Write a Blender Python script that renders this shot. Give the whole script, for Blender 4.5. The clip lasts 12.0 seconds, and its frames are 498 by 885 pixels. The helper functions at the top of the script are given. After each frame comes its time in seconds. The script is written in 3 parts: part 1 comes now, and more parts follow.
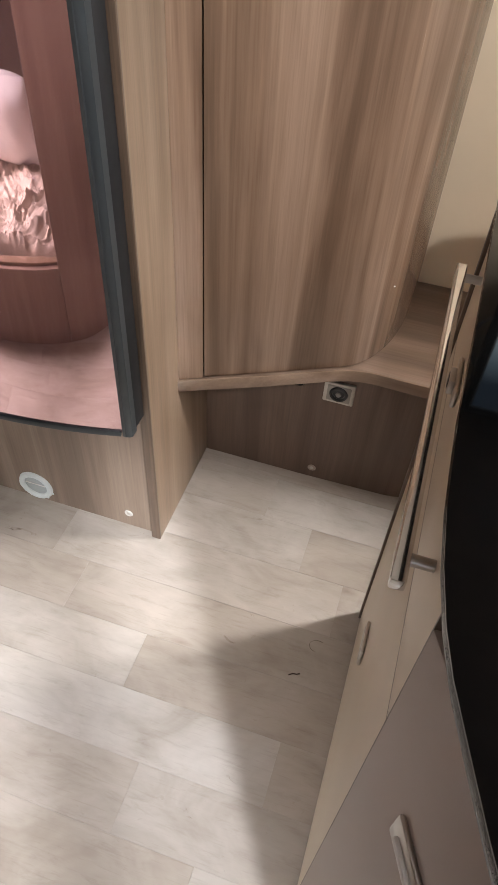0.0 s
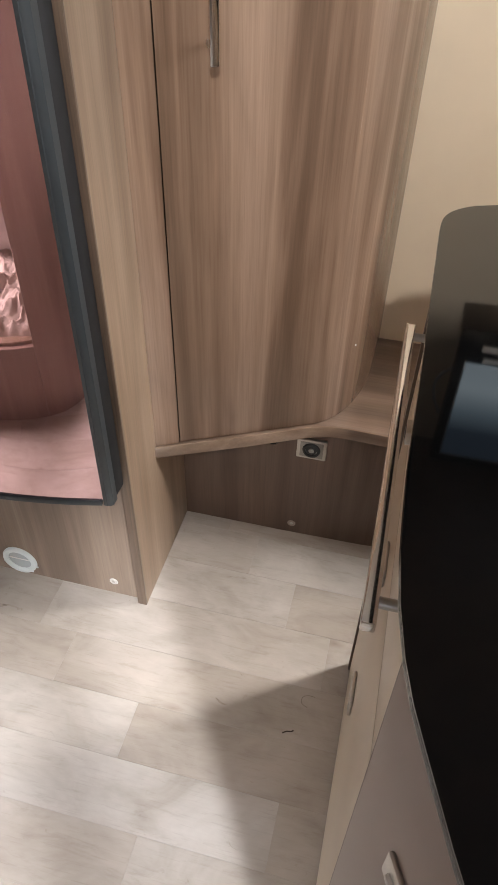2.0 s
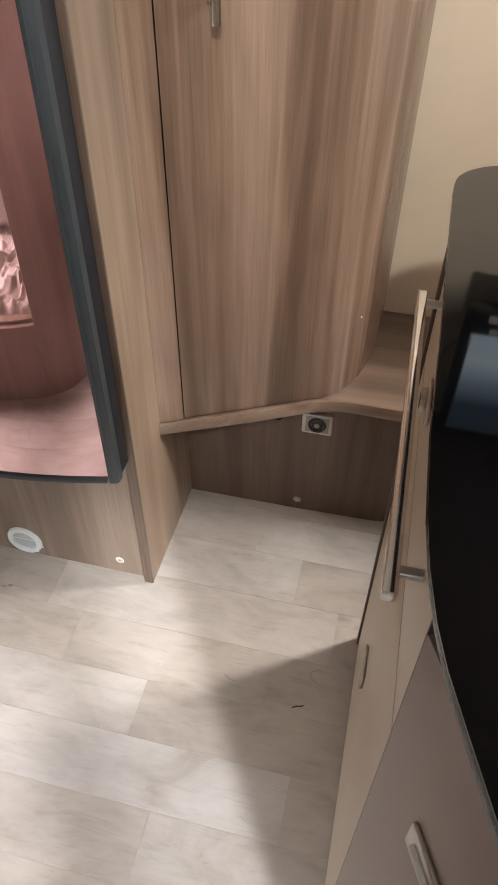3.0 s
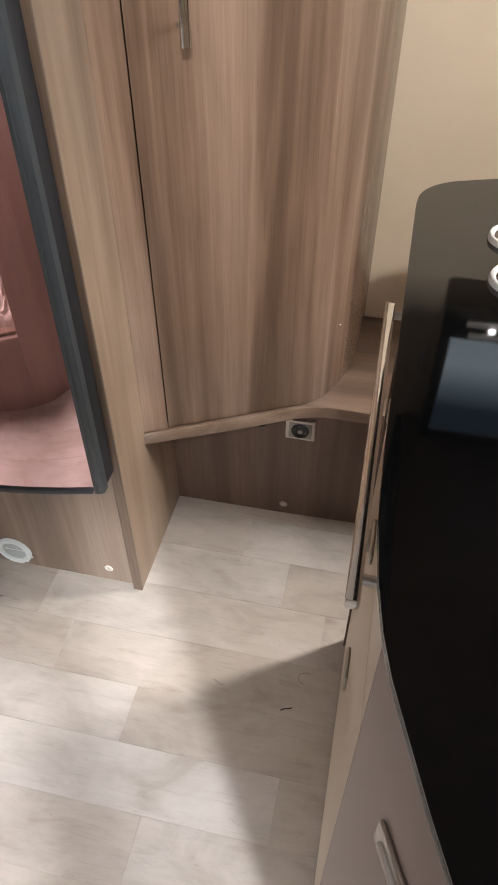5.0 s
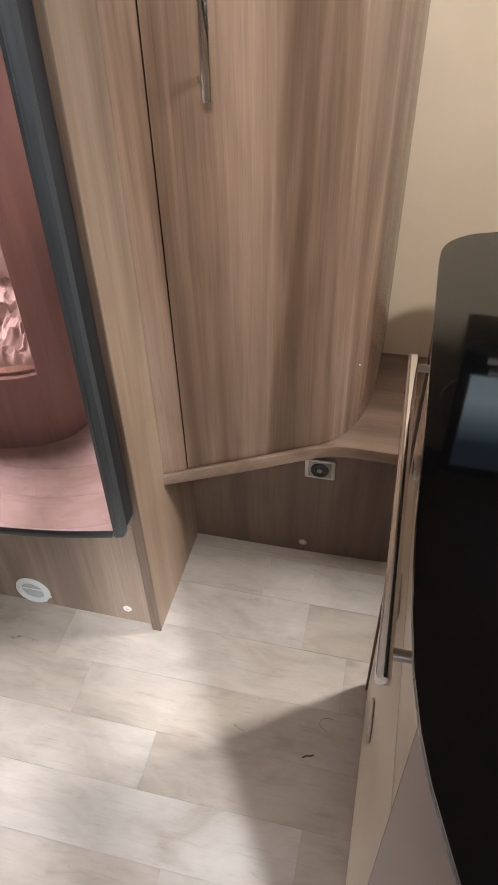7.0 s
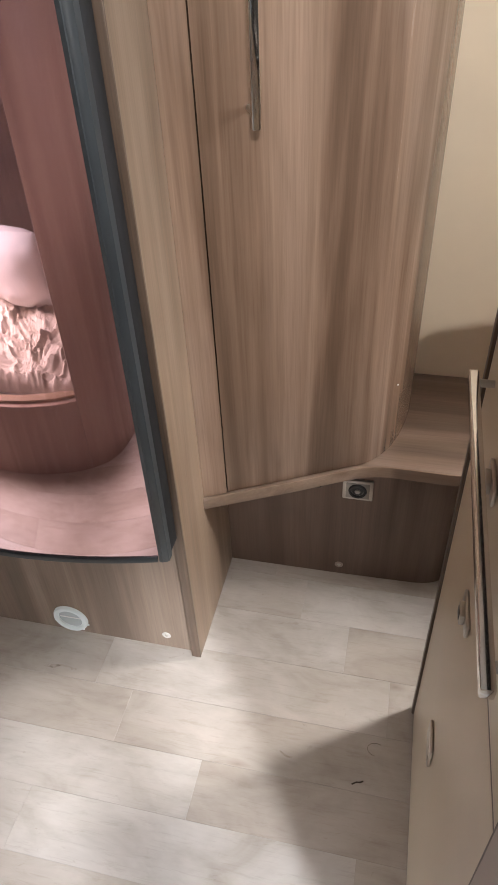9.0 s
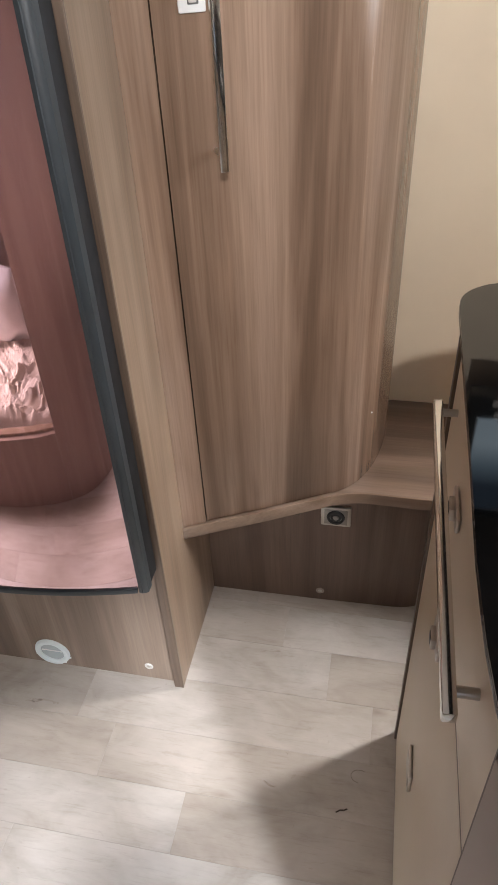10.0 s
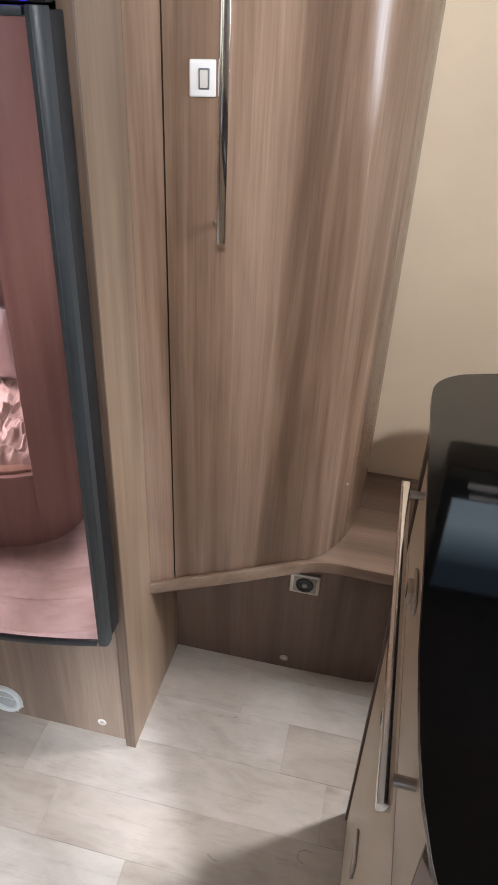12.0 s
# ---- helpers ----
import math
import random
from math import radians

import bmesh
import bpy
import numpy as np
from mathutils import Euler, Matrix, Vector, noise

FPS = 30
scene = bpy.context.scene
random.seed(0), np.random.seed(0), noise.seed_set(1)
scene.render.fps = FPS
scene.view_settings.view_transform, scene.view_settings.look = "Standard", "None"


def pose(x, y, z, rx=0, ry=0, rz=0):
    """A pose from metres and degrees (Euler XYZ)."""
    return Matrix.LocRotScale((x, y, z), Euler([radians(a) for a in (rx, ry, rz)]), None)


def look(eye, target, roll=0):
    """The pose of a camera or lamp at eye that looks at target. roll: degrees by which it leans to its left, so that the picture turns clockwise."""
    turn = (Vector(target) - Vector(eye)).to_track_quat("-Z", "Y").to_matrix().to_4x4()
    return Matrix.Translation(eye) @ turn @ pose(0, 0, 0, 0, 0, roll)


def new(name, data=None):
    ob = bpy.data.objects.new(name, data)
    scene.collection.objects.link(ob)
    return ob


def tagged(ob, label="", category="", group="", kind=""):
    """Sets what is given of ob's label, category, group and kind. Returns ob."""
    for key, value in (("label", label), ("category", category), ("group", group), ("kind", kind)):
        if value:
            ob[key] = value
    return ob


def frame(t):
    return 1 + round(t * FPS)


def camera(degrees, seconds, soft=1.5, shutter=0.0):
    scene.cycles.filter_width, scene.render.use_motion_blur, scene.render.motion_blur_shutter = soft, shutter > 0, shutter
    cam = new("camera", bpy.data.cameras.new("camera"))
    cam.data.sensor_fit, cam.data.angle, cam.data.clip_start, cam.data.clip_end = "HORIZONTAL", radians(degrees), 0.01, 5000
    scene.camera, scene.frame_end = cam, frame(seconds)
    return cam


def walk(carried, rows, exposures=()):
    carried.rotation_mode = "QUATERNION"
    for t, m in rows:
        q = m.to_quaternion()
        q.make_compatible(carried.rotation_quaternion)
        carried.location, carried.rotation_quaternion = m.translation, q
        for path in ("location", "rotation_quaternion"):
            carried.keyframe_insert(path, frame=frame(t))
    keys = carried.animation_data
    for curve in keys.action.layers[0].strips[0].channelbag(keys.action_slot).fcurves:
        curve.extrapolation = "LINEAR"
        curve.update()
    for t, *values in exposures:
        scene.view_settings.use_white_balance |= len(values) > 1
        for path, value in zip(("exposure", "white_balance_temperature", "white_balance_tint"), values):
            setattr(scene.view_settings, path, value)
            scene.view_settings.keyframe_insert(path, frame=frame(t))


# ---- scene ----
cam = camera(40.1, 12.0)
PATH = [
    (0, (0.236, 0.194, 1.179), (-0.117, 1.501, -0.294), 4.0),
    (0.5, (0.222, 0.19, 1.193), (-0.116, 1.563, -0.221), 4.5),
    (1, (0.252, 0.18, 1.204), (-0.085, 1.614, -0.149), 3.4),
    (1.5, (0.249, 0.172, 1.199), (-0.088, 1.613, -0.147), 2.4),
    (2, (0.25, 0.171, 1.208), (-0.087, 1.61, -0.14), 1.5),
    (2.5, (0.249, 0.17, 1.192), (-0.091, 1.593, -0.172), 1.2),
    (2.7, (0.238, 0.173, 1.191), (-0.093, 1.584, -0.189), 1.0),
    (4.3, (0.246, 0.172, 1.192), (-0.078, 1.562, -0.209), 0.2),
    (4.5, (0.255, 0.174, 1.194), (-0.075, 1.566, -0.203), 0.0),
    (5, (0.260, 0.171, 1.213), (-0.051, 1.579, -0.174), -0.1),
    (5.5, (0.262, 0.17, 1.228), (-0.048, 1.595, -0.139), -0.1),
    (6, (0.251, 0.175, 1.234), (-0.084, 1.612, -0.116), -0.5),
    (6.5, (0.243, 0.192, 1.233), (-0.122, 1.633, -0.105), -1.1),
    (6.7, (0.246, 0.197, 1.236), (-0.117, 1.638, -0.102), -1.2),
    (8.3, (0.241, 0.196, 1.206), (-0.152, 1.633, -0.128), -3.0),
    (8.5, (0.205, 0.179, 1.217), (-0.189, 1.636, -0.095), -3.0),
    (9, (0.186, 0.176, 1.23), (-0.203, 1.665, -0.048), -3.0),
    (9.5, (0.195, 0.174, 1.235), (-0.184, 1.688, -0.016), -3.1),
    (10, (0.204, 0.17, 1.247), (-0.152, 1.713, 0.025), -3.1),
    (10.5, (0.209, 0.17, 1.243), (-0.126, 1.736, 0.044), -2.7),
    (11, (0.218, 0.163, 1.248), (-0.091, 1.75, 0.07), -1.9),
    (11.5, (0.22, 0.162, 1.266), (-0.081, 1.776, 0.124), -0.6),
    (12, (0.222, 0.17, 1.265), (-0.117, 1.812, 0.174), 2.8),
]
EXPOSURE = [(0, 0.0, 6450, 13), (5, 0.0, 6400, 13), (9, -0.03, 6330, 13), (12, -0.09, 6080, 13)]
walk(cam, [(t, look(eye, aim, roll)) for t, eye, aim, roll in PATH], EXPOSURE)

# ---- light: sky, one hazy sun from the kitchen side, sky light in the window openings, an added kitchen lamp ----
SUN_AZ = math.atan2(0.54, -0.84)          # the sun stands towards +x, -y
SUN_EL = radians(36)
world = bpy.data.worlds.new("sky")
world.use_nodes = True
scene.world = world
sky = world.node_tree.nodes.new("ShaderNodeTexSky")
sky.sky_type, sky.sun_disc = "NISHITA", False
sky.sun_elevation, sky.sun_rotation = SUN_EL, SUN_AZ
world.node_tree.links.new(sky.outputs[0], world.node_tree.nodes["Background"].inputs[0])
world.node_tree.nodes["Background"].inputs[1].default_value = 0.10

sun = new("sun", bpy.data.lights.new("sun", "SUN"))
sun.data.energy, sun.data.angle, sun.data.color = 4.6, radians(4.0), (0.92, 0.965, 1.0)
sun_from = Vector((math.sin(SUN_AZ) * math.cos(SUN_EL), math.cos(SUN_AZ) * math.cos(SUN_EL), math.sin(SUN_EL)))
sun.matrix_world = look(sun_from * 6, (0, 0, 0))


def window_light(name, eye, target, w, h, watts, colour):
    ob = new(name, bpy.data.lights.new(name, "AREA"))
    ob.data.shape, ob.data.size, ob.data.size_y = "RECTANGLE", w, h
    ob.data.energy, ob.data.color = watts, colour
    ob.matrix_world = look(eye, target)
    return ob


side = window_light("window_light_side", (0.945, 1.30, 1.10), (0.0, 0.52, 0.05), 0.12, 0.78, 5.0, (1.0, 0.965, 0.92))
side.data.spread = radians(74)
window_light("window_light_rear", (0.945, -0.84, 1.28), (0, -0.60, 0.60), 0.46, 1.10, 1.2, (0.88, 0.94, 1.0))
window_light("window_light_lounge", (0.35, -1.59, 1.30), (0.35, 0, 1.30), 1.0, 0.70, 1.5, (0.91, 0.955, 1.0))
roof = window_light("roof_light", (0.40, -0.40, 1.90), (0.36, 1.50, 1.45), 0.05, 0.05, 8.0, (1.0, 0.97, 0.93))
roof.data.spread = radians(96)
bunk_light = window_light("window_light_bunk", (-1.205, -0.02, 0.92), (-0.82, -0.06, 0.20), 0.40, 0.42, 9.8, (0.97, 0.98, 1.0))
bunk_light.data.spread = radians(94)
# Unseen lamp added inside the blocked opening, for the wardrobe door's sheen.
window_light("added_light_kitchen", (0.945, 0.90, 1.25), (0.0, 0.66, 1.05), 0.46, 0.38, 4.6, (0.90, 0.955, 1.0)).data.spread = radians(104)


# ---- materials ----
def nodes_of(name):
    m = bpy.data.materials.new(name)
    m.use_nodes = True
    return m, m.node_tree, m.node_tree.nodes["Principled BSDF"]


def ramp(nt, fac, stops):
    r = nt.nodes.new("ShaderNodeValToRGB")
    el = r.color_ramp.elements
    while len(el) < len(stops):
        el.new(0.5)
    for e, (p, c) in zip(el, stops):
        e.position, e.color = p, (*c, 1)
    nt.links.new(fac, r.inputs[0])
    return r.outputs[0]


def tex_noise(nt, vec, scale, detail=4, rough=0.6, distort=0.0):
    n = nt.nodes.new("ShaderNodeTexNoise")
    n.inputs["Scale"].default_value, n.inputs["Detail"].default_value = scale, detail
    n.inputs["Roughness"].default_value, n.inputs["Distortion"].default_value = rough, distort
    nt.links.new(vec, n.inputs["Vector"])
    return n.outputs[0]


def place(nt, scale=(1, 1, 1), rot=(0, 0, 0), random_shift=False):
    """The world place as texture coordinates, scaled; with a shift of its own for each object if asked."""
    g = nt.nodes.new("ShaderNodeNewGeometry")
    mp = nt.nodes.new("ShaderNodeMapping")
    mp.inputs["Scale"].default_value, mp.inputs["Rotation"].default_value = scale, rot
    nt.links.new(g.outputs["Position"], mp.inputs["Vector"])
    if random_shift:
        info = nt.nodes.new("ShaderNodeObjectInfo")
        mul = nt.nodes.new("ShaderNodeVectorMath")
        mul.operation = "SCALE"
        mul.inputs[0].default_value = (7.3, 3.1, 5.7)
        nt.links.new(info.outputs["Random"], mul.inputs["Scale"])
        nt.links.new(mul.outputs[0], mp.inputs["Location"])
    return mp.outputs[0]


def mix(nt, fac, a, b, mode="MIX"):
    m = nt.nodes.new("ShaderNodeMix")
    m.data_type, m.blend_type = "RGBA", mode
    for sock, v in ((m.inputs[0], fac), (m.inputs[6], a), (m.inputs[7], b)):
        if isinstance(v, (int, float)):
            sock.default_value = v
        elif isinstance(v, tuple):
            sock.default_value = (*v, 1)
        else:
            nt.links.new(v, sock)
    return m.outputs[2]


def bump(nt, bsdf, height, strength, dist=0.001):
    b = nt.nodes.new("ShaderNodeBump")
    b.inputs["Strength"].default_value, b.inputs["Distance"].default_value = strength, dist
    nt.links.new(height, b.inputs["Height"])
    nt.links.new(b.outputs[0], bsdf.inputs["Normal"])


def rough_range(nt, bsdf, fac, lo, hi):
    m = nt.nodes.new("ShaderNodeMapRange")
    m.inputs["To Min"].default_value, m.inputs["To Max"].default_value = lo, hi
    nt.links.new(fac, m.inputs["Value"])
    nt.links.new(m.outputs[0], bsdf.inputs["Roughness"])


def wood(name, dark, mid, light, along="z", rough=0.42, figure=1.0):
    """Laminate with a printed wood grain: broad streaks, arched figure, fine pores."""
    m, nt, b = nodes_of(name)
    stretch = {"z": (1, 1, 0.045), "x": (0.045, 1, 1), "y": (1, 0.045, 1)}[along]
    wide = tex_noise(nt, place(nt, stretch), 15, 4, 0.5, 0.8)
    streak = tex_noise(nt, place(nt, {"z": (1, 1, 0.018), "x": (0.018, 1, 1), "y": (1, 0.018, 1)}[along]), 95, 6, 0.68, 0.5)
    pores = tex_noise(nt, place(nt, {"z": (1, 1, 0.03), "x": (0.03, 1, 1), "y": (1, 0.03, 1)}[along]), 330, 3, 0.6)
    # arched figure: bands bent by a slow noise
    slow = place(nt, {"z": (1, 1, 0.16), "x": (0.16, 1, 1), "y": (1, 0.16, 1)}[along])
    bend = tex_noise(nt, slow, 5.0, 2, 0.5, 0.2)
    saw = nt.nodes.new("ShaderNodeMath")
    saw.operation = "MULTIPLY"
    saw.inputs[1].default_value = 20.0
    nt.links.new(bend, saw.inputs[0])
    rings = nt.nodes.new("ShaderNodeMath")
    rings.operation = "PINGPONG"
    rings.inputs[1].default_value = 1.0
    nt.links.new(saw.outputs[0], rings.inputs[0])
    base = ramp(nt, wide, [(0.36, dark), (0.50, mid), (0.65, light)])
    lines = ramp(nt, streak, [(0.30, (0.72, 0.70, 0.68)), (0.45, (0.95, 0.945, 0.94)), (0.56, (1.02, 1.02, 1.02)), (0.66, (1.22, 1.215, 1.20))])
    # the fine lines come and go in patches
    where = ramp(nt, tex_noise(nt, place(nt, {"z": (1, 1, 0.3), "x": (0.3, 1, 1), "y": (1, 0.3, 1)}[along]), 7, 2, 0.5), [(0.38, (0.35 * figure,) * 3), (0.60, (figure,) * 3)])
    col = mix(nt, where, base, lines, "MULTIPLY")
    fig = ramp(nt, rings.outputs[0], [(0.0, (0.87, 0.86, 0.85)), (0.35, (0.98, 0.98, 0.98)), (1.0, (1.09, 1.085, 1.08))])
    col = mix(nt, 0.75 * figure, col, fig, "MULTIPLY")
    por = ramp(nt, pores, [(0.30, (0.78, 0.765, 0.75)), (0.47, (0.98, 0.98, 0.98)), (0.66, (1.14, 1.135, 1.13))])
    col = mix(nt, 0.75 * figure, col, por, "MULTIPLY")
    nt.links.new(col, b.inputs["Base Color"])
    rough_range(nt, b, streak, rough - 0.06, rough + 0.10)
    bump(nt, b, pores, 0.02, 0.0003)
    return m


WALNUT = wood("walnut_laminate", (0.146, 0.091, 0.059), (0.236, 0.151, 0.101), (0.335, 0.226, 0.159), "z", 0.22, 0.6)
WALNUT_PALE = wood("pale_walnut_laminate", (0.186, 0.126, 0.084), (0.249, 0.174, 0.119), (0.318, 0.230, 0.163), "z", 0.38, 0.6)
# Walnut with the ledge's shade put into its colour; also used for the locker.
WALNUT_DARKENED = wood("darkened_walnut_laminate", (0.095, 0.058, 0.041), (0.122, 0.077, 0.055), (0.155, 0.102, 0.074), "z", 0.42, 0.65)
WALNUT_LONG = wood("walnut_laminate_lengthwise", (0.165, 0.108, 0.074), (0.215, 0.145, 0.103), (0.275, 0.195, 0.143), "x", 0.36, 0.6)
WALNUT_EDGE = wood("walnut_edge_band", (0.20, 0.134, 0.092), (0.26, 0.182, 0.13), (0.33, 0.238, 0.175), "x", 0.14, 0.4)
WALNUT_GREY = wood("greyed_walnut_laminate", (0.165, 0.118, 0.086), (0.225, 0.165, 0.122), (0.295, 0.225, 0.172), "z", 0.42, 0.55)
# Panel walnut, darkened for the shade on its front edge.
WALNUT_BAND_SHADED = wood("shaded_edge_band_walnut", (0.115, 0.078, 0.054), (0.145, 0.100, 0.071), (0.18, 0.128, 0.094))
WALNUT_PLAIN = wood("plain_walnut_laminate", (0.275, 0.186, 0.148), (0.305, 0.208, 0.168), (0.336, 0.233, 0.19), "z", 0.42, 0.3)


def plank_vinyl():
    m, nt, b = nodes_of("limed_oak_vinyl")
    co = place(nt, (0.20, 1, 1), random_shift=True)
    cof = place(nt, (0.05, 1, 1), random_shift=True)
    info = nt.nodes.new("ShaderNodeObjectInfo")
    cloud = tex_noise(nt, place(nt, (0.55, 1, 1), random_shift=True), 11, 4, 0.6, 0.6)
    grain = tex_noise(nt, co, 60, 6, 0.7, 0.5)
    pores = tex_noise(nt, cof, 300, 3, 0.6)
    knots = nt.nodes.new("ShaderNodeTexVoronoi")
    knots.inputs["Scale"].default_value = 6.5
    nt.links.new(place(nt, (0.55, 1.25, 1), random_shift=True), knots.inputs["Vector"])
    tone = ramp(nt, info.outputs["Random"], [(0.0, (0.395, 0.342, 0.288)), (0.5, (0.44, 0.395, 0.345)), (1.0, (0.48, 0.445, 0.402))])
    patch = ramp(nt, cloud, [(0.28, (0.74, 0.71, 0.67)), (0.46, (0.94, 0.93, 0.915)), (0.58, (1.04, 1.04, 1.04)), (0.74, (1.16, 1.165, 1.17))])
    lines = ramp(nt, grain, [(0.30, (0.78, 0.745, 0.70)), (0.44, (0.98, 0.975, 0.97)), (0.75, (1.10, 1.10, 1.10))])
    por = ramp(nt, pores, [(0.28, (0.84, 0.82, 0.80)), (0.42, (1, 1, 1))])
    kn = ramp(nt, knots.outputs["Distance"], [(0.0, (0.50, 0.43, 0.36)), (0.03, (0.78, 0.73, 0.68)), (0.09, (1, 1, 1))])
    nicks = tex_noise(nt, place(nt, (0.45, 1, 1), random_shift=True), 42, 3, 0.75, 1.4)
    nick = ramp(nt, nicks, [(0.22, (0.42, 0.36, 0.31)), (0.27, (0.82, 0.80, 0.77)), (0.34, (1, 1, 1))])
    col = mix(nt, 0.9, tone, patch, "MULTIPLY")
    col = mix(nt, 0.6, col, lines, "MULTIPLY")
    col = mix(nt, 0.6, col, por, "MULTIPLY")
    col = mix(nt, 0.6, col, kn, "MULTIPLY")
    col = mix(nt, 0.8, col, nick, "MULTIPLY")
    nt.links.new(col, b.inputs["Base Color"])
    rough_range(nt, b, cloud, 0.30, 0.48)
    bump(nt, b, grain, 0.16, 0.0008)
    return m


def paint(name, colour, rough=0.5, vary=0.06, scale=9.0, relief=0.05, relief_scale=420, metal=0.0, coat=0.0, ior=1.45):
    m, nt, b = nodes_of(name)
    big = tex_noise(nt, place(nt), scale, 4, 0.6)
    small = tex_noise(nt, place(nt), relief_scale, 2, 0.5)
    lo = tuple(c * (1 - vary) for c in colour)
    hi = tuple(min(1, c * (1 + vary)) for c in colour)
    nt.links.new(ramp(nt, big, [(0.32, lo), (0.68, hi)]), b.inputs["Base Color"])
    rough_range(nt, b, big, max(0.02, rough * 0.85), min(1, rough * 1.2))
    b.inputs["Metallic"].default_value = metal
    b.inputs["Coat Weight"].default_value = coat
    b.inputs["IOR"].default_value = ior
    if relief:
        bump(nt, b, small, relief, 0.0005)
    return m


EDGE_BEIGE = paint("beige_edge_band", (0.29, 0.198, 0.142), 0.26, 0.08, 14, 0.03)
RIM_DARK = paint("polished_dark_rim", (0.10, 0.098, 0.093), 0.16, 0.05, 20, 0.0, metal=1.0)
VINYL = plank_vinyl()
JOINT = paint("floor_joint", (0.40, 0.36, 0.312), 0.6)
WALL_CREAM = paint("cream_wallboard", (0.80, 0.665, 0.485), 0.55, 0.035, 5, 0.12, 240)
WALL_PLAIN = paint("pale_wallboard", (0.70, 0.64, 0.55), 0.6)
CEILING = paint("white_ceiling_board", (0.78, 0.76, 0.72), 0.6)
CREAM = paint("cream_cupboard_front", (0.615, 0.522, 0.395), 0.34, 0.03, 7, 0.03)
TAUPE = paint("taupe_cupboard_front", (0.355, 0.290, 0.247), 0.36, 0.04, 7, 0.03)
BROWN_EDGE = paint("brown_edging", (0.10, 0.066, 0.044), 0.4)
DARK = paint("dark_void", (0.012, 0.011, 0.010), 0.8)
ANTHRACITE = paint("anthracite_trim", (0.034, 0.041, 0.045), 0.42, 0.10, 20, 0.06)
MATT_BLACK = paint("matt_black", (0.008, 0.008, 0.009), 0.6)
CHROME = paint("chrome", (0.80, 0.79, 0.77), 0.11, 0.03, 30, 0.0, metal=1.0)
SATIN = paint("satin_nickel", (0.52, 0.49, 0.45), 0.30, 0.05, 40, 0.05, metal=1.0)
PALE_METAL = paint("pale_metal", (0.82, 0.80, 0.76), 0.36, 0.04, 40, 0.03, metal=0.55)
BROWN_GLOSS = paint("brown_gloss_plastic", (0.055, 0.036, 0.026), 0.12, 0.05, 20, 0.0)
STEEL = paint("dull_steel", (0.30, 0.285, 0.265), 0.34, 0.08, 40, 0.05, metal=1.0)
SILVER_PLASTIC = paint("silver_plastic", (0.60, 0.57, 0.53), 0.33, 0.05, 30, 0.03)
WHITE_PLASTIC = paint("white_plastic", (0.80, 0.79, 0.76), 0.35, 0.03)
GREY_PLASTIC = paint("grey_plastic", (0.16, 0.155, 0.15), 0.4)
VENT_GREY = paint("vent_grey", (0.42, 0.46, 0.46), 0.5)
VENT_WHITE = paint("vent_white", (0.74, 0.79, 0.78), 0.4, 0.03)
BLACK_PLASTIC = paint("black_plastic", (0.012, 0.012, 0.013), 0.28)
BLACK_GLASS = paint("black_glass", (0.002, 0.002, 0.002), 0.035, 0.0, 5, 0.0, ior=1.62)
LINT = paint("dark_lint", (0.05, 0.035, 0.025), 0.9)


def tinted_mirror():
    m, nt, b = nodes_of("rose_tinted_mirror")
    b.inputs["Metallic"].default_value = 0.965
    smear = tex_noise(nt, place(nt), 14, 4, 0.6)
    nt.links.new(ramp(nt, smear, [(0.3, (0.85, 0.585, 0.605)), (0.7, (0.88, 0.615, 0.63))]), b.inputs["Base Color"])
    rough_range(nt, b, smear, 0.012, 0.03)
    return m


def clear_glass():
    m, nt, b = nodes_of("window_glass")
    b.inputs["Transmission Weight"].default_value = 1.0
    b.inputs["Roughness"].default_value = 0.0
    b.inputs["IOR"].default_value = 1.45
    return m


def cloth(name, a, c):
    m, nt, b = nodes_of(name)
    n = tex_noise(nt, place(nt), 30, 4, 0.6)
    weave = tex_noise(nt, place(nt), 700, 2, 0.5)
    nt.links.new(ramp(nt, n, [(0.3, a), (0.7, c)]), b.inputs["Base Color"])
    b.inputs["Roughness"].default_value = 0.9
    b.inputs["Sheen Weight"].default_value = 0.08
    bump(nt, b, weave, 0.35, 0.001)
    return m


def lit(name, colour, strength):
    m, nt, b = nodes_of(name)
    b.inputs["Base Color"].default_value = (*colour, 1)
    b.inputs["Emission Color"].default_value = (*colour, 1)
    b.inputs["Emission Strength"].default_value = strength
    return m


MIRROR = tinted_mirror()
GLASS = clear_glass()
BLANKET = cloth("beige_blanket", (0.50, 0.42, 0.36), (0.60, 0.51, 0.44))
LINEN = cloth("white_linen", (0.78, 0.77, 0.78), (0.84, 0.83, 0.83))


def screen_glow():
    """Emission for a display's glow and room reflection, paler towards its lower edge."""
    m, nt, b = nodes_of("screen_glow")
    sep = nt.nodes.new("ShaderNodeSeparateXYZ")
    g = nt.nodes.new("ShaderNodeNewGeometry")
    nt.links.new(g.outputs["Position"], sep.inputs[0])
    up = nt.nodes.new("ShaderNodeMapRange")
    up.inputs["From Min"].default_value, up.inputs["From Max"].default_value = 1.436, 1.692
    nt.links.new(sep.outputs[2], up.inputs["Value"])
    glow = ramp(nt, up.outputs[0], [(0.0, (0.42, 0.52, 0.57)), (0.25, (0.56, 0.68, 0.73)), (0.50, (0.22, 0.30, 0.35)), (0.72, (0.04, 0.06, 0.085))])
    b.inputs["Base Color"].default_value = (0.01, 0.01, 0.012, 1)
    b.inputs["Roughness"].default_value = 0.42
    nt.links.new(glow, b.inputs["Emission Color"])
    b.inputs["Emission Strength"].default_value = 2.0
    return m


SCREEN = screen_glow()
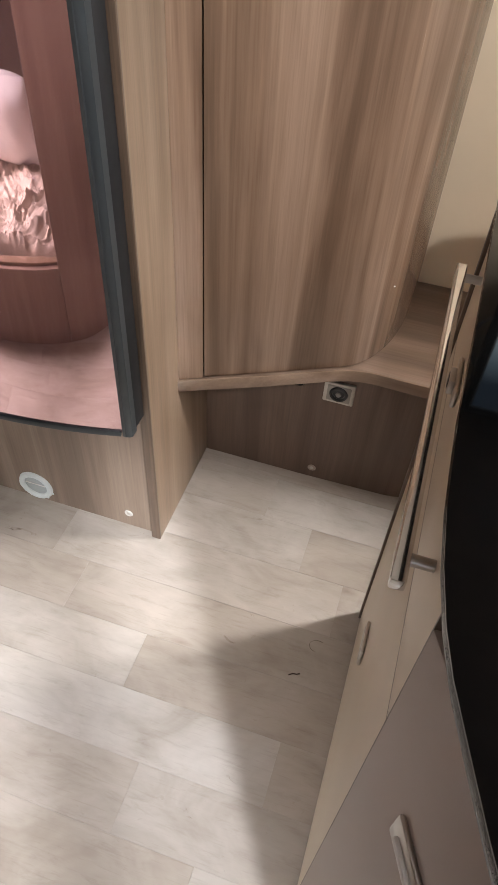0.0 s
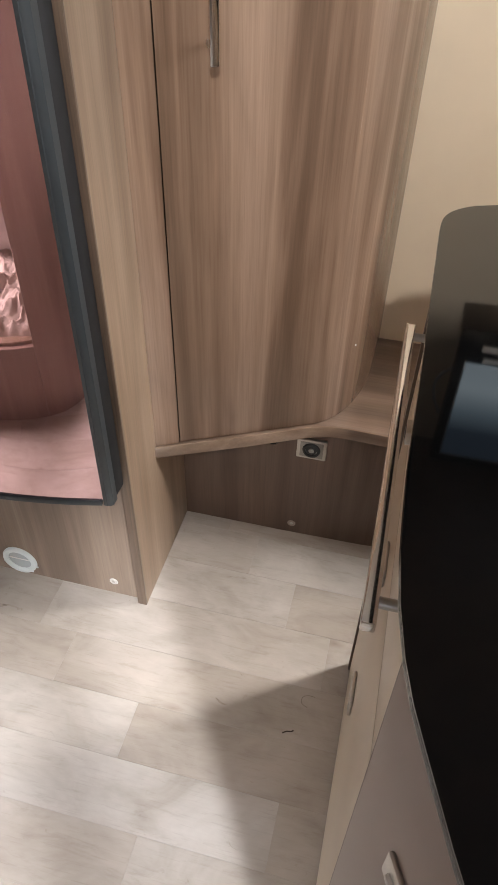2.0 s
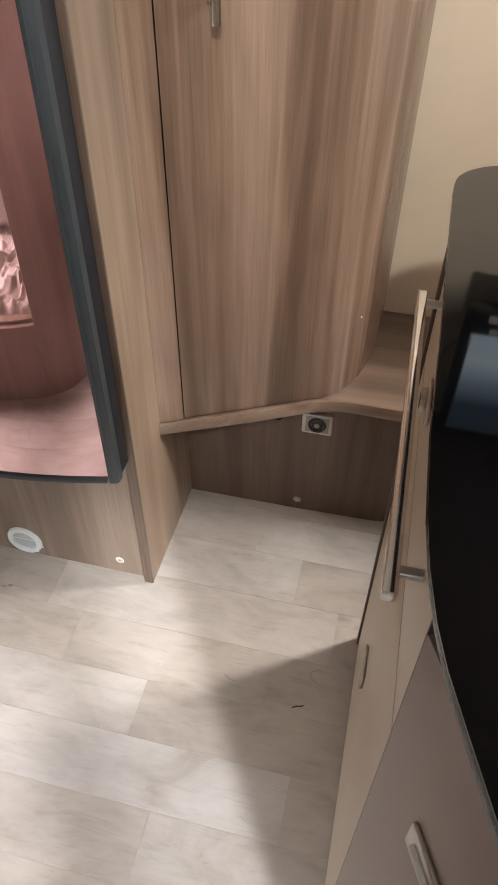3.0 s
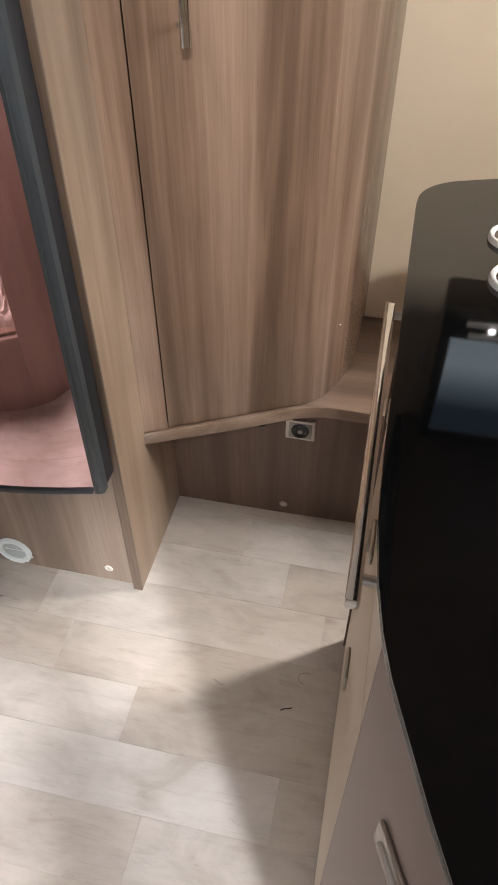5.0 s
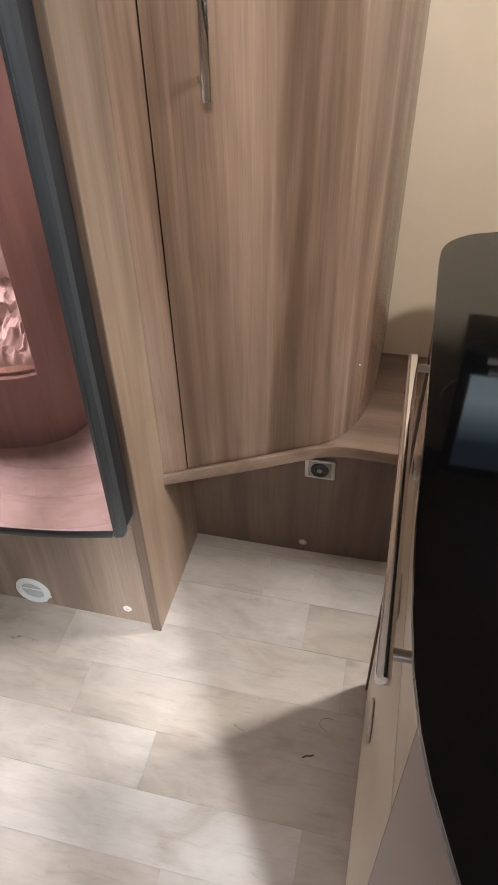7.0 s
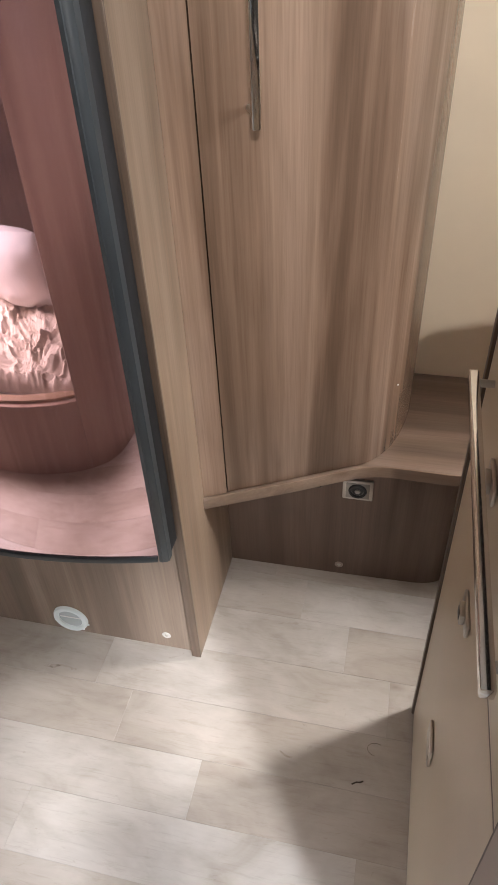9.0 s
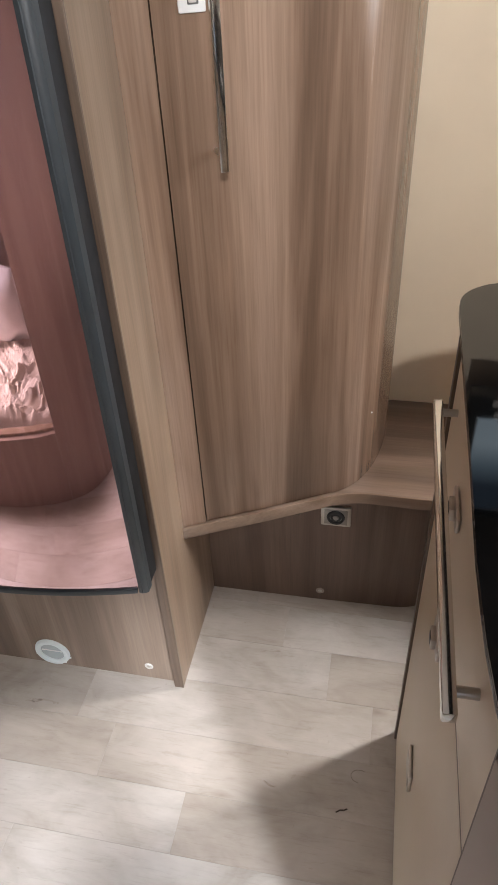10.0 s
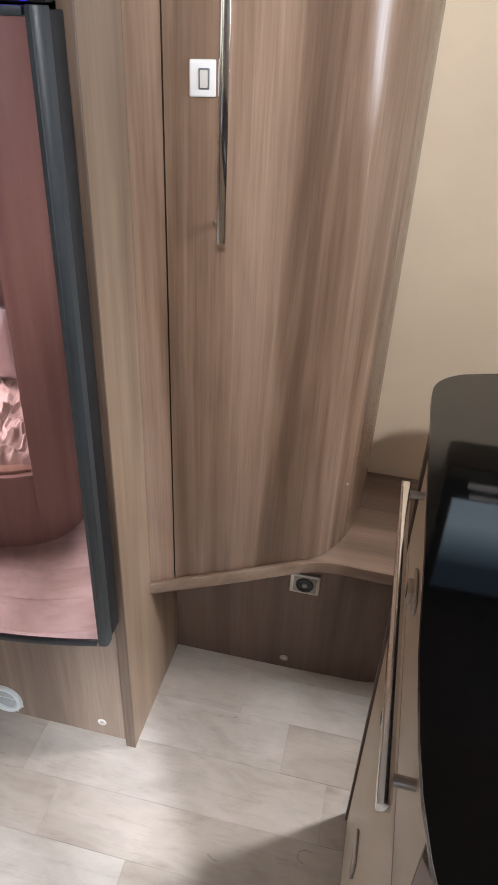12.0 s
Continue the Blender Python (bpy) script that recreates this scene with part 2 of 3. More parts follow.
BLUE_LED = lit("blue_display", (0.05, 0.03, 1.0), 2.5)


# ---- builders ----
BASE = {}


def thing(name, base, label, category, group="", kind=""):
    ob = new(name)
    ob.location = base
    ob.empty_display_size = 0.05
    BASE[ob.name] = Vector(base)
    return tagged(ob, label, category, group, kind)


def mesh_of(name, bm, material, base=Vector((0, 0, 0)), smooth=True):
    bm.transform(Matrix.Translation(-base))
    bmesh.ops.recalc_face_normals(bm, faces=bm.faces)
    me = bpy.data.meshes.new(name)
    bm.to_mesh(me)
    bm.free()
    me.materials.append(material)
    if smooth:
        me.shade_smooth()
        me.set_sharp_from_angle(angle=radians(32))
    return me


def part(name, bm, material, parent, label=""):
    base = BASE.get(parent.name, Vector((0, 0, 0)))
    ob = new(name, mesh_of(name, bm, material, base))
    ob.parent = parent
    BASE[ob.name] = base
    return tagged(ob, label)


def single(name, bm, material, label, category, group="", kind=""):
    ob = new(name, mesh_of(name, bm, material))
    return tagged(ob, label, category, group, kind)


def structure(name, bm, material, label, category):
    return single(name, bm, material, label, category, kind="structure")


def block(x0, x1, y0, y1, z0, z1, bevel=0.0, seg=2, bm=None):
    b = bmesh.new()
    bmesh.ops.create_cube(b, size=1)
    for v in b.verts:
        v.co = Vector(((x0 + x1) / 2 + v.co.x * (x1 - x0), (y0 + y1) / 2 + v.co.y * (y1 - y0), (z0 + z1) / 2 + v.co.z * (z1 - z0)))
    if bevel:
        bmesh.ops.bevel(b, geom=b.edges[:], offset=bevel, segments=seg, affect="EDGES", profile=0.5)
    return b if bm is None else join(bm, b)


def join(a, b):
    me = bpy.data.meshes.new("tmp")
    b.to_mesh(me)
    b.free()
    a.from_mesh(me)
    bpy.data.meshes.remove(me)
    return a


def prism(outline, z0, z1, bevel=0.0, seg=2):
    """An upright slab over an outline of (x, y)."""
    b = bmesh.new()
    low = [b.verts.new((x, y, z0)) for x, y in outline]
    f = b.faces.new(low)
    up = bmesh.ops.extrude_face_region(b, geom=[f])
    for v in up["geom"]:
        if isinstance(v, bmesh.types.BMVert):
            v.co.z = z1
    bmesh.ops.recalc_face_normals(b, faces=b.faces)
    if bevel:
        rim = [e for e in b.edges if abs(e.verts[0].co.z - e.verts[1].co.z) < 1e-6]
        bmesh.ops.bevel(b, geom=rim, offset=bevel, segments=seg, affect="EDGES", profile=0.5)
    return b


def offset_line(line, d):
    out = []
    for i, p in enumerate(line):
        a, c = Vector(line[max(i - 1, 0)]), Vector(line[min(i + 1, len(line) - 1)])
        t = (c - a).normalized()
        out.append((p[0] - t.y * d, p[1] + t.x * d))
    return out


def curtain(line, z0, z1, thick, bevel=0.0):
    """A bent upright board along a line of (x, y); thick goes to the left of its run."""
    return prism(list(line) + offset_line(line, thick)[::-1], z0, z1, bevel)


def rod(a, b_, r, seg=16, cap=True, r2=None):
    b = bmesh.new()
    a, b_ = Vector(a), Vector(b_)
    d = b_ - a
    bmesh.ops.create_cone(b, cap_ends=cap, segments=seg, radius1=r, radius2=r if r2 is None else r2, depth=d.length)
    b.transform(Matrix.Translation((a + b_) / 2) @ d.to_track_quat("Z", "Y").to_matrix().to_4x4())
    return b


def ring(centre, axis, r_in, r_out, depth, seg=40, lip=0.0):
    """A turned ring: flat collar with a rounded lip, opening along axis."""
    prof = [(r_in, 0), (r_in, depth), (r_in + (r_out - r_in) * 0.35, depth + lip), (r_out - (r_out - r_in) * 0.25, depth * 0.9 + lip), (r_out, depth * 0.35), (r_out, 0)]
    b = bmesh.new()
    rows = []
    for i in range(seg):
        a = 2 * math.pi * i / seg
        rows.append([b.verts.new((r * math.cos(a), r * math.sin(a), h)) for r, h in prof])
    for i in range(seg):
        p, q = rows[i], rows[(i + 1) % seg]
        for k in range(len(prof)):
            k2 = (k + 1) % len(prof)
            b.faces.new((p[k], q[k], q[k2], p[k2]))
    b.transform(Matrix.Translation(centre) @ Vector(axis).to_track_quat("Z", "Y").to_matrix().to_4x4())
    return b


def bezier(p0, p1, p2, n):
    return [tuple((1 - s) ** 2 * a + 2 * s * (1 - s) * c + s * s * d for a, c, d in zip(p0, p1, p2)) for s in [i / n for i in range(n + 1)]]


def wall_with_holes(axis, at, thick, u0, u1, z0, z1, holes):
    """A wall across x or y with rectangular openings (u0, u1, z0, z1), made of butted blocks."""
    us = sorted({u0, u1, *[h[0] for h in holes], *[h[1] for h in holes]})
    bm = bmesh.new()
    for a, c in zip(us, us[1:]):
        inside = [h for h in holes if h[0] <= a and h[1] >= c]
        spans = [(z0, z1)] if not inside else [(z0, inside[0][2]), (inside[0][3], z1)]
        for lo, hi in spans:
            if axis == "x":
                block(at, at + thick, a, c, lo, hi, bm=bm)
            else:
                block(a, c, at, at + thick, lo, hi, bm=bm)
    bmesh.ops.remove_doubles(bm, verts=bm.verts, dist=1e-5)
    return bm


# ---- the shell of the caravan ----
XL, XR, YB, YN, ZC = -1.22, 0.95, -1.62, 1.527, 1.98
floor = structure("floor", block(XL - 0.05, XR + 0.05, YB - 0.05, YN + 0.06, -0.06, -0.0008), JOINT, "limed oak look vinyl plank floor", "floor")
structure("wall_north", block(XL - 0.05, XR + 0.05, YN, YN + 0.05, 0, ZC), WALL_CREAM, "plain warm cream wallboard beside the wardrobe", "wall")
# Post between the two rear openings is added to shade the left floor.
structure("wall_east", wall_with_holes("x", XR, 0.04, YB, YN, 0, ZC, [(1.17, 1.43, 0.70, 1.50), (0.65, 1.15, 1.03, 1.47), (-1.12, -0.58, 0.70, 1.88), (-1.58, -1.21, 0.70, 1.88)]), WALL_PLAIN, "pale wallboard with four window openings and an added sun-blocking post", "wall")
structure("wall_west", wall_with_holes("x", XL - 0.04, 0.04, YB, YN, 0, ZC, [(-0.24, 0.20, 0.70, 1.14)]), WALL_PLAIN, "pale wallboard with a bunk window opening", "wall")
structure("wall_south", wall_with_holes("y", YB - 0.04, 0.04, XL - 0.04, XR + 0.04, 0, ZC, [(-0.16, 0.86, 0.94, 1.66)]), WALL_PLAIN, "pale wallboard with a wide window opening", "wall")
structure("ceiling", block(XL - 0.05, XR + 0.05, YB - 0.05, YN + 0.06, ZC, ZC + 0.04), CEILING, "plain white ceiling board", "ceiling")


def window(name, axis, at, u0, u1, z0, z1):
    def bar(a, c, lo, hi, d0, d1):
        return block(at + d0, at + d1, a, c, lo, hi, 0.003) if axis == "x" else block(a, c, at + d0, at + d1, lo, hi, 0.003)
    base = (at, (u0 + u1) / 2, z0) if axis == "x" else ((u0 + u1) / 2, at, z0)
    w = thing(name, base, "unseen caravan window with a slim dark frame", "window", kind="structure")
    fr = 0.018
    for a, c, lo, hi in ((u0, u1, z0, z0 + fr), (u0, u1, z1 - fr, z1), (u0, u0 + fr, z0 + fr, z1 - fr), (u1 - fr, u1, z0 + fr, z1 - fr)):
        part("window_frame", bar(a, c, lo, hi, 0.008, 0.034), ANTHRACITE, w)
    pane = part("pane", bar(u0 + fr, u1 - fr, z0 + fr, z1 - fr, 0.018, 0.024), GLASS, w, "clear window pane")
    pane.visible_shadow = False


window("window_1", "x", XR, 1.17, 1.43, 0.70, 1.50)
window("window_2", "x", XR, -1.12, -0.58, 0.70, 1.88)
window("window_3", "y", YB - 0.04, -0.16, 0.86, 0.94, 1.66)
window("window_4", "x", XL - 0.04, -0.24, 0.20, 0.70, 1.14)
# Added unseen window; lets the sun brighten the far left floor.
window("added_window_6", "x", XR, -1.58, -1.21, 0.70, 1.88)
# Unseen window, added to go with the kitchen lamp.
window("added_window_5", "x", XR, 0.65, 1.15, 1.03, 1.47)
# Added board keeps the sun from coming through this opening.
part("sun_blocker", block(XR + 0.001, XR + 0.006, 0.651, 1.149, 1.031, 1.469), LINEN, bpy.data.objects["added_window_5"], "unseen white board that blocks the sun")

# ---- tall panel beside the refrigerator ----
PX = -0.134
panel = thing("partition_panel", (PX, 0.92, 0), "tall pale walnut laminate end panel beside the refrigerator", "partition")
part("board", block(PX - 0.018, PX, 0.9225, YN - 0.002, 0.0005, ZC - 0.001), WALNUT_PALE, panel)
part("edge_band", block(PX - 0.0185, PX + 0.0008, 0.9175, 0.9225, 0.0005, ZC - 0.001, 0.0016), WALNUT_BAND_SHADED, panel, "rounded front edge band with its shade in the colour")

# ---- wardrobe with a bowed door over the ledge ----
LZ = 0.338
DOOR = [(-0.092, 1.0645), (0.02, 1.1205)] + bezier((0.130, 1.178), (0.210, 1.212), (0.2285, 1.38), 16) + [(0.2325, YN - 0.002)]
wardrobe = thing("wardrobe", (0.05, 1.2, LZ), "tall walnut laminate wardrobe with a bowed door", "wardrobe")
part("door", curtain(DOOR, LZ + 0.0025, ZC - 0.02, 0.016, 0.0008), WALNUT, wardrobe, "bowed walnut grained door, closed")
part("stile", curtain([(PX + 0.0005, 1.0435), (-0.0938, 1.0633)], LZ + 0.0005, ZC - 0.001, 0.016), WALNUT, wardrobe, "narrow fixed stile")
part("carcass", curtain([(-0.12, 1.072), (0.02, 1.142), (0.12, 1.195), (0.18, 1.25), (0.206, 1.37), (0.21, YN - 0.003)], LZ + 0.0005, ZC - 0.01, 0.01), BROWN_EDGE, wardrobe, "dark inside behind the door gap")
part("top_rail", curtain(DOOR, ZC - 0.018, ZC - 0.001, 0.016), WALNUT, wardrobe)

dn = Vector((0.462, -0.887, 0)).normalized()      # the door's outward side at the handle
dt = Vector((0.887, 0.462, 0)).normalized()
hp = Vector((-0.031, 1.0953, 0))


def oriented(bm, origin, tx, ny):
    """From local (x along tx, y along ny, z up) to the place at origin."""
    m = Matrix.Identity(4)
    m.col[0][:3], m.col[1][:3], m.col[2][:3], m.col[3][:3] = tx, ny, (0, 0, 1), origin
    bm.transform(m)
    return bm


wh = part("handle", oriented(block(-0.0062, 0.0062, 0.029, 0.037, 0.983, 1.50, 0.0018), hp, dt, dn), CHROME, wardrobe, "long chrome bar handle")
for z in (1.002, 1.478):
    part("standoff", oriented(rod((0, -0.001, z), (0, 0.030, z), 0.0042), hp, dt, dn), SATIN, wh)
sw = part("lock_plate", oriented(block(-0.0168, 0.0168, 0.0003, 0.0045, 1.1590, 1.2005, 0.002), Vector((-0.0485, 1.0863, 0)), dt, dn), WHITE_PLASTIC, wardrobe, "pale square push lock plate")
part("lock_rim", oriented(block(-0.0058, 0.0078, 0.0042, 0.0058, 1.1675, 1.191, 0.0012), Vector((-0.0485, 1.0863, 0)), dt, dn), GREY_PLASTIC, sw)
part("lock_button", oriented(block(-0.0045, 0.0052, 0.0055, 0.0075, 1.1695, 1.189, 0.0014), Vector((-0.0485, 1.0863, 0)), dt, dn), SILVER_PLASTIC, sw)
part("screw_cap", oriented(rod((0, 0.0, 0.505), (0, 0.0010, 0.505), 0.0014, 12), Vector((0.197, 1.229, 0)), Vector((0.75, 0.66, 0)), Vector((0.66, -0.75, 0))), WHITE_PLASTIC, wardrobe, "tiny white cover cap")

# ---- ledge and its recessed front ----
FRONT = [(PX, 1.0425), (0.02, 1.1165), (0.10, 1.158)] + bezier((0.128, 1.172), (0.168, 1.193), (0.21, 1.192), 8) + [(0.30, 1.190)] + bezier((0.31, 1.190), (0.36, 1.190), (0.40, 1.215), 6) + [(0.94, 1.215)]
ledge = thing("ledge", (0.2, 1.3, 0), "low walnut laminate ledge with a rounded front", "shelf")
part("top_board", prism(FRONT + [(0.94, YN - 0.001), (PX, YN - 0.001)], LZ - 0.0265, LZ - 0.001, 0.0012), WALNUT_LONG, ledge)
part("edge_band", curtain([(x, y - 0.0045) for x, y in FRONT], LZ - 0.027, LZ + 0.0002, 0.0042, 0.0018), WALNUT_EDGE, ledge, "lighter rounded edge band")
BOARD = [(PX, 1.187), (0.10, 1.188), (0.28, 1.192)] + bezier((0.29, 1.193), (0.345, 1.197), (0.37, 1.25), 8) + [(0.38, YN - 0.002)]
# Board colour is darkened for the shade under the ledge.
part("kick_board", curtain([(x, y + 0.003) for x, y in BOARD], 0.0, LZ - 0.0268, 0.014), WALNUT_DARKENED, ledge, "upright board under the ledge, shade put into its colour")

FY = 1.190
outlet = thing("wall_socket", (0.143, FY, 0.247), "square silver socket with a dark round centre", "socket")
part("plate", block(0.1125, 0.1735, FY - 0.008, FY, 0.2460, 0.2975, 0.0025), SATIN, outlet)
part("inset", block(0.1195, 0.1665, FY - 0.0092, FY - 0.0075, 0.2520, 0.2915, 0.001), STEEL, outlet)
part("bezel", ring((0.143, FY - 0.009, 0.2718), (0, -1, 0), 0.012, 0.0185, 0.003, 32, 0.0008), BLACK_PLASTIC, outlet, "dark round bezel")
part("cap", rod((0.143, FY - 0.0088, 0.2718), (0.143, FY - 0.0105, 0.2718), 0.0118, 28, r2=0.0105), BLACK_PLASTIC, outlet)
part("centre_stud", rod((0.143, FY - 0.010, 0.2718), (0.143, FY - 0.0125, 0.2718), 0.0062, 20, r2=0.005), STEEL, outlet)

hole = thing("cable_hole", (0.06, FY, 0.287), "dark round cable hole just under the ledge", "hole")
part("rim", ring((0.060, FY - 0.0005, 0.274), (0, -1, 0), 0.0125, 0.0155, 0.0012, 28), BROWN_EDGE, hole)
part("void", rod((0.060, FY - 0.0002, 0.274), (0.060, FY - 0.0012, 0.274), 0.0124, 28), DARK, hole)


def screw(x, y, z, cap):
    s = thing("screw_cap", (x, y, z), "small pale screw cap on the wood board", "screw cap", "screw caps on the boards")
    part("washer", ring((x, y, z), (0, -1, 0), 0.0045, 0.0092, 0.0012, 24, 0.0004), cap, s)
    part("head", rod((x, y, z), (x, y - 0.0016, z), 0.0046, 16, r2=0.0036), SATIN, s)


screw(0.115, FY, 0.031, TAUPE)

# ---- refrigerator with a bowed rose mirror door ----
PY = 0.931
plinth = thing("plinth_panel", (-0.45, PY, 0), "walnut laminate plinth below the refrigerator", "plinth")
part("board", block(-0.745, -0.1545, PY, PY + 0.016, 0.0005, 0.352), WALNUT_GREY, plinth)
part("side_board", block(-0.763, -0.745, 0.9195, YN - 0.002, 0.0005, ZC - 0.001), WALNUT_PALE, plinth)
screw(-0.207, PY, 0.040, SILVER_PLASTIC)
vent = thing("floor_vent", (-0.418, PY, 0.004), "round white warm air outlet in the plinth", "vent")
part("collar", ring((-0.418, PY, 0.043), (0.0, -1, 0), 0.0285, 0.0385, 0.005, 44, 0.002), VENT_WHITE, vent)
part("tube", ring((-0.418, PY - 0.0005, 0.043), (0, -1, 0), 0.0262, 0.0286, 0.004, 44), VENT_WHITE, vent)
for k in range(5):
    a = radians(200 + 35 * k)
    x, z = -0.418 + 0.0385 * math.cos(a), 0.043 + 0.0385 * math.sin(a)
    part("clip_tab", block(x - 0.003, x + 0.003, PY - 0.003, PY - 0.0004, z - 0.002, z + 0.002, 0.0006), VENT_WHITE, vent)
# No hole is cut; a flat grey disc takes the place of the hollow.
part("back_disc", rod((-0.418, PY - 0.0002, 0.043), (-0.418, PY - 0.0010, 0.043), 0.0262, 36), VENT_GREY, vent, "flat grey disc in place of the outlet's hollow")
part("cross_rib", rod((-0.441, PY - 0.002, 0.047), (-0.395, PY - 0.002, 0.047), 0.0012, 10), WHITE_PLASTIC, vent)

CX, R0, YF = -0.44, 1.10, 0.829


def bow(x, d=0.0):
    return YF + R0 - math.sqrt(R0 * R0 - (x - CX) ** 2) + d


def bow_line(x0, x1, n, d=0.0):
    return [(x0 + (x1 - x0) * i / n, bow(x0 + (x1 - x0) * i / n, d)) for i in range(n + 1)]


fridge = thing("refrigerator", (-0.44, 1.2, 0.355), "tall refrigerator with a bowed rose mirror door", "refrigerator")
part("cabinet", block(-0.742, -0.156, 0.932, YN - 0.004, 0.356, 1.32, 0.002), BLACK_PLASTIC, fridge, "dark cabinet")
door = part("door", prism(bow_line(-0.728, -0.154, 24, 0.004) + [(-0.152, 0.881), (-0.734, 0.881)], 0.364, 1.243, 0.002), ANTHRACITE, fridge, "dark grey door body")
part("mirror_panel", curtain(bow_line(-0.721, -0.1585, 48, 0.001), 0.3675, 1.2415, 0.0028), MIRROR, door, "rose tinted mirror glass")
for x0, x1, y1 in ((-0.1582, -0.1425, 0.884), (-0.738, -0.7213, 0.884)):
    inner, outer = (x0, x1) if x0 > CX else (x1, x0)
    s = 1 if x0 > CX else -1
    yi = bow(inner)
    stile = [(inner, yi - 0.0015), (inner + s * 0.0055, yi - 0.002), (inner + s * 0.0065, yi - 0.0008), (inner + s * 0.0115, yi + 0.0002), (outer, yi + 0.0045), (outer, y1), (inner + s * 0.004, y1), (inner, yi + 0.004)]
    part("door_stile", prism(stile, 0.356, 1.2515, 0.0008), ANTHRACITE, door, "ribbed anthracite edge trim")
part("bottom_trim", curtain(bow_line(-0.7185, -0.1605, 40, -0.003), 0.3565, 0.3672, 0.03, 0.0015), ANTHRACITE, door, "thin dark bottom trim")
part("top_trim", curtain(bow_line(-0.7185, -0.1605, 40, -0.003), 1.2418, 1.2505, 0.03, 0.0015), ANTHRACITE, door, "thin dark top trim")
part("black_slab", block(-0.735, -0.1432, 0.8845, 0.9160, 0.362, 1.248, 0.002), MATT_BLACK, fridge, "black slab behind the door")
panel_top = part("control_panel", curtain(bow_line(-0.735, -0.142, 30, 0.006), 1.2530, 1.318, 0.04, 0.002), BLACK_PLASTIC, fridge, "black control strip above the door")
part("display", curtain(bow_line(-0.235, -0.158, 6, 0.0035), 1.2545, 1.285, 0.002), BLUE_LED, panel_top, "blue lit display")
part("upper_board", block(-0.744, -0.153, 0.925, 0.941, 1.3225, ZC - 0.001), WALNUT, plinth)

# ---- kitchen unit ----
KX = 0.295
A25 = radians(25)
kt = Vector((math.sin(A25), -math.cos(A25), 0))   # along the angled door, towards the room's rear
kn = Vector((-math.cos(A25), -math.sin(A25), 0))  # out of the angled door
K0 = Vector((KX - 0.0015, 0.4055, 0))
K1 = K0 + kt * 0.315
unit = thing("kitchen_unit", (0.6, 0.5, 0), "cream fronted kitchen unit with an angled taupe door", "kitchen unit")
part("carcass", prism([(KX + 0.018, 0.878), (KX + 0.018, 0.41), (K1.x + 0.02, K1.y + 0.01), (0.948, K1.y + 0.01), (0.948, 0.878)], 0.0, 0.8838), BROWN_EDGE, unit, "dark brown carcass")
part("end_panel", block(KX - 0.0040, 0.948, 0.8798, 0.8945, 0.0005, 0.872, 0.0012), BROWN_EDGE, unit, "dark brown end panel")
part("lower_door", block(KX, KX + 0.017, 0.4075, 0.8785, 0.004, 0.6803, 0.0008), CREAM, unit, "closed cream lower door")
part("joint_edging", block(KX + 0.0004, KX + 0.016, 0.4078, 0.8782, 0.6805, 0.6857), BROWN_EDGE, unit, "dark joint above the lower door")
part("edge_strip", block(KX - 0.0006, KX + 0.016, 0.4048, 0.4072, 0.004, 0.868), BROWN_EDGE, unit, "thin dark joint strip")
drawer = part("drawer_front", block(KX, KX + 0.017, 0.4075, 0.8785, 0.6859, 0.868, 0.0008), CREAM, unit, "closed cream drawer front")
bar = part("bar_handle", block(0.2675, 0.2785, 0.449, 0.843, 0.7885, 0.8005, 0.0016), CHROME, drawer, "long square chrome bar handle")
for y in (0.472, 0.826):
    part("standoff", rod((0.278, y, 0.7945), (KX + 0.001, y, 0.7945), 0.0046), SATIN, bar)
part("rear_end", block(K1.x + 0.016, 0.948, K1.y, K1.y + 0.012, 0.0005, 0.872), TAUPE, unit)
flap = part("angled_door", oriented(block(0.001, 0.312, -0.017, 0.0, 0.004, 0.830, 0.0012), K0, kt, kn), TAUPE, unit, "closed taupe angled door")


def latch(parent, origin, tx, ny, z, w, h):
    pl = part("latch", oriented(block(-w / 2, w / 2, 0.0003, 0.005, z - h / 2, z + h / 2, 0.0022), origin, tx, ny), SATIN, parent, "satin metal push latch")
    part("latch_bar", oriented(block(-w * 0.30, w * 0.30, 0.0045, 0.0085, z - h * 0.11, z + h * 0.11, 0.0014), origin, tx, ny), SILVER_PLASTIC, pl)


ky, kx = Vector((0, 1, 0)), Vector((-1, 0, 0))
latch(flap, K0 + kt * 0.083, kt, kn, 0.668, 0.048, 0.036)
plate = part("finger_pull", oriented(block(-0.025, 0.025, 0.0003, 0.0055, 0.280, 0.320, 0.0024), Vector((KX, 0.670, 0)), ky, kx), SATIN, flap.parent, "oval satin finger pull")
part("pull_recess", oriented(block(-0.020, 0.020, 0.0052, 0.0062, 0.288, 0.312, 0.0008), Vector((KX, 0.670, 0)), ky, kx), SATIN, plate)
for z, y, p in ((0.605, 0.662, flap.parent), (0.765, 0.700, drawer)):
    catch = part("catch_plate", oriented(block(-0.026, 0.026, 0.0003, 0.005, z - 0.010, z + 0.010, 0.002), Vector((KX, y, 0)), ky, kx), SATIN, p, "satin catch plate")
    part("catch_button", oriented(block(-0.011, 0.011, 0.0045, 0.0105, z - 0.008, z + 0.008, 0.0015), Vector((KX, y, 0)), ky, kx), SATIN, catch)
    part("catch_slot", oriented(block(-0.0065, 0.0065, 0.0100, 0.0112, z - 0.005, z + 0.005, 0.0005), Vector((KX, y, 0)), ky, kx), BLACK_PLASTIC, catch)

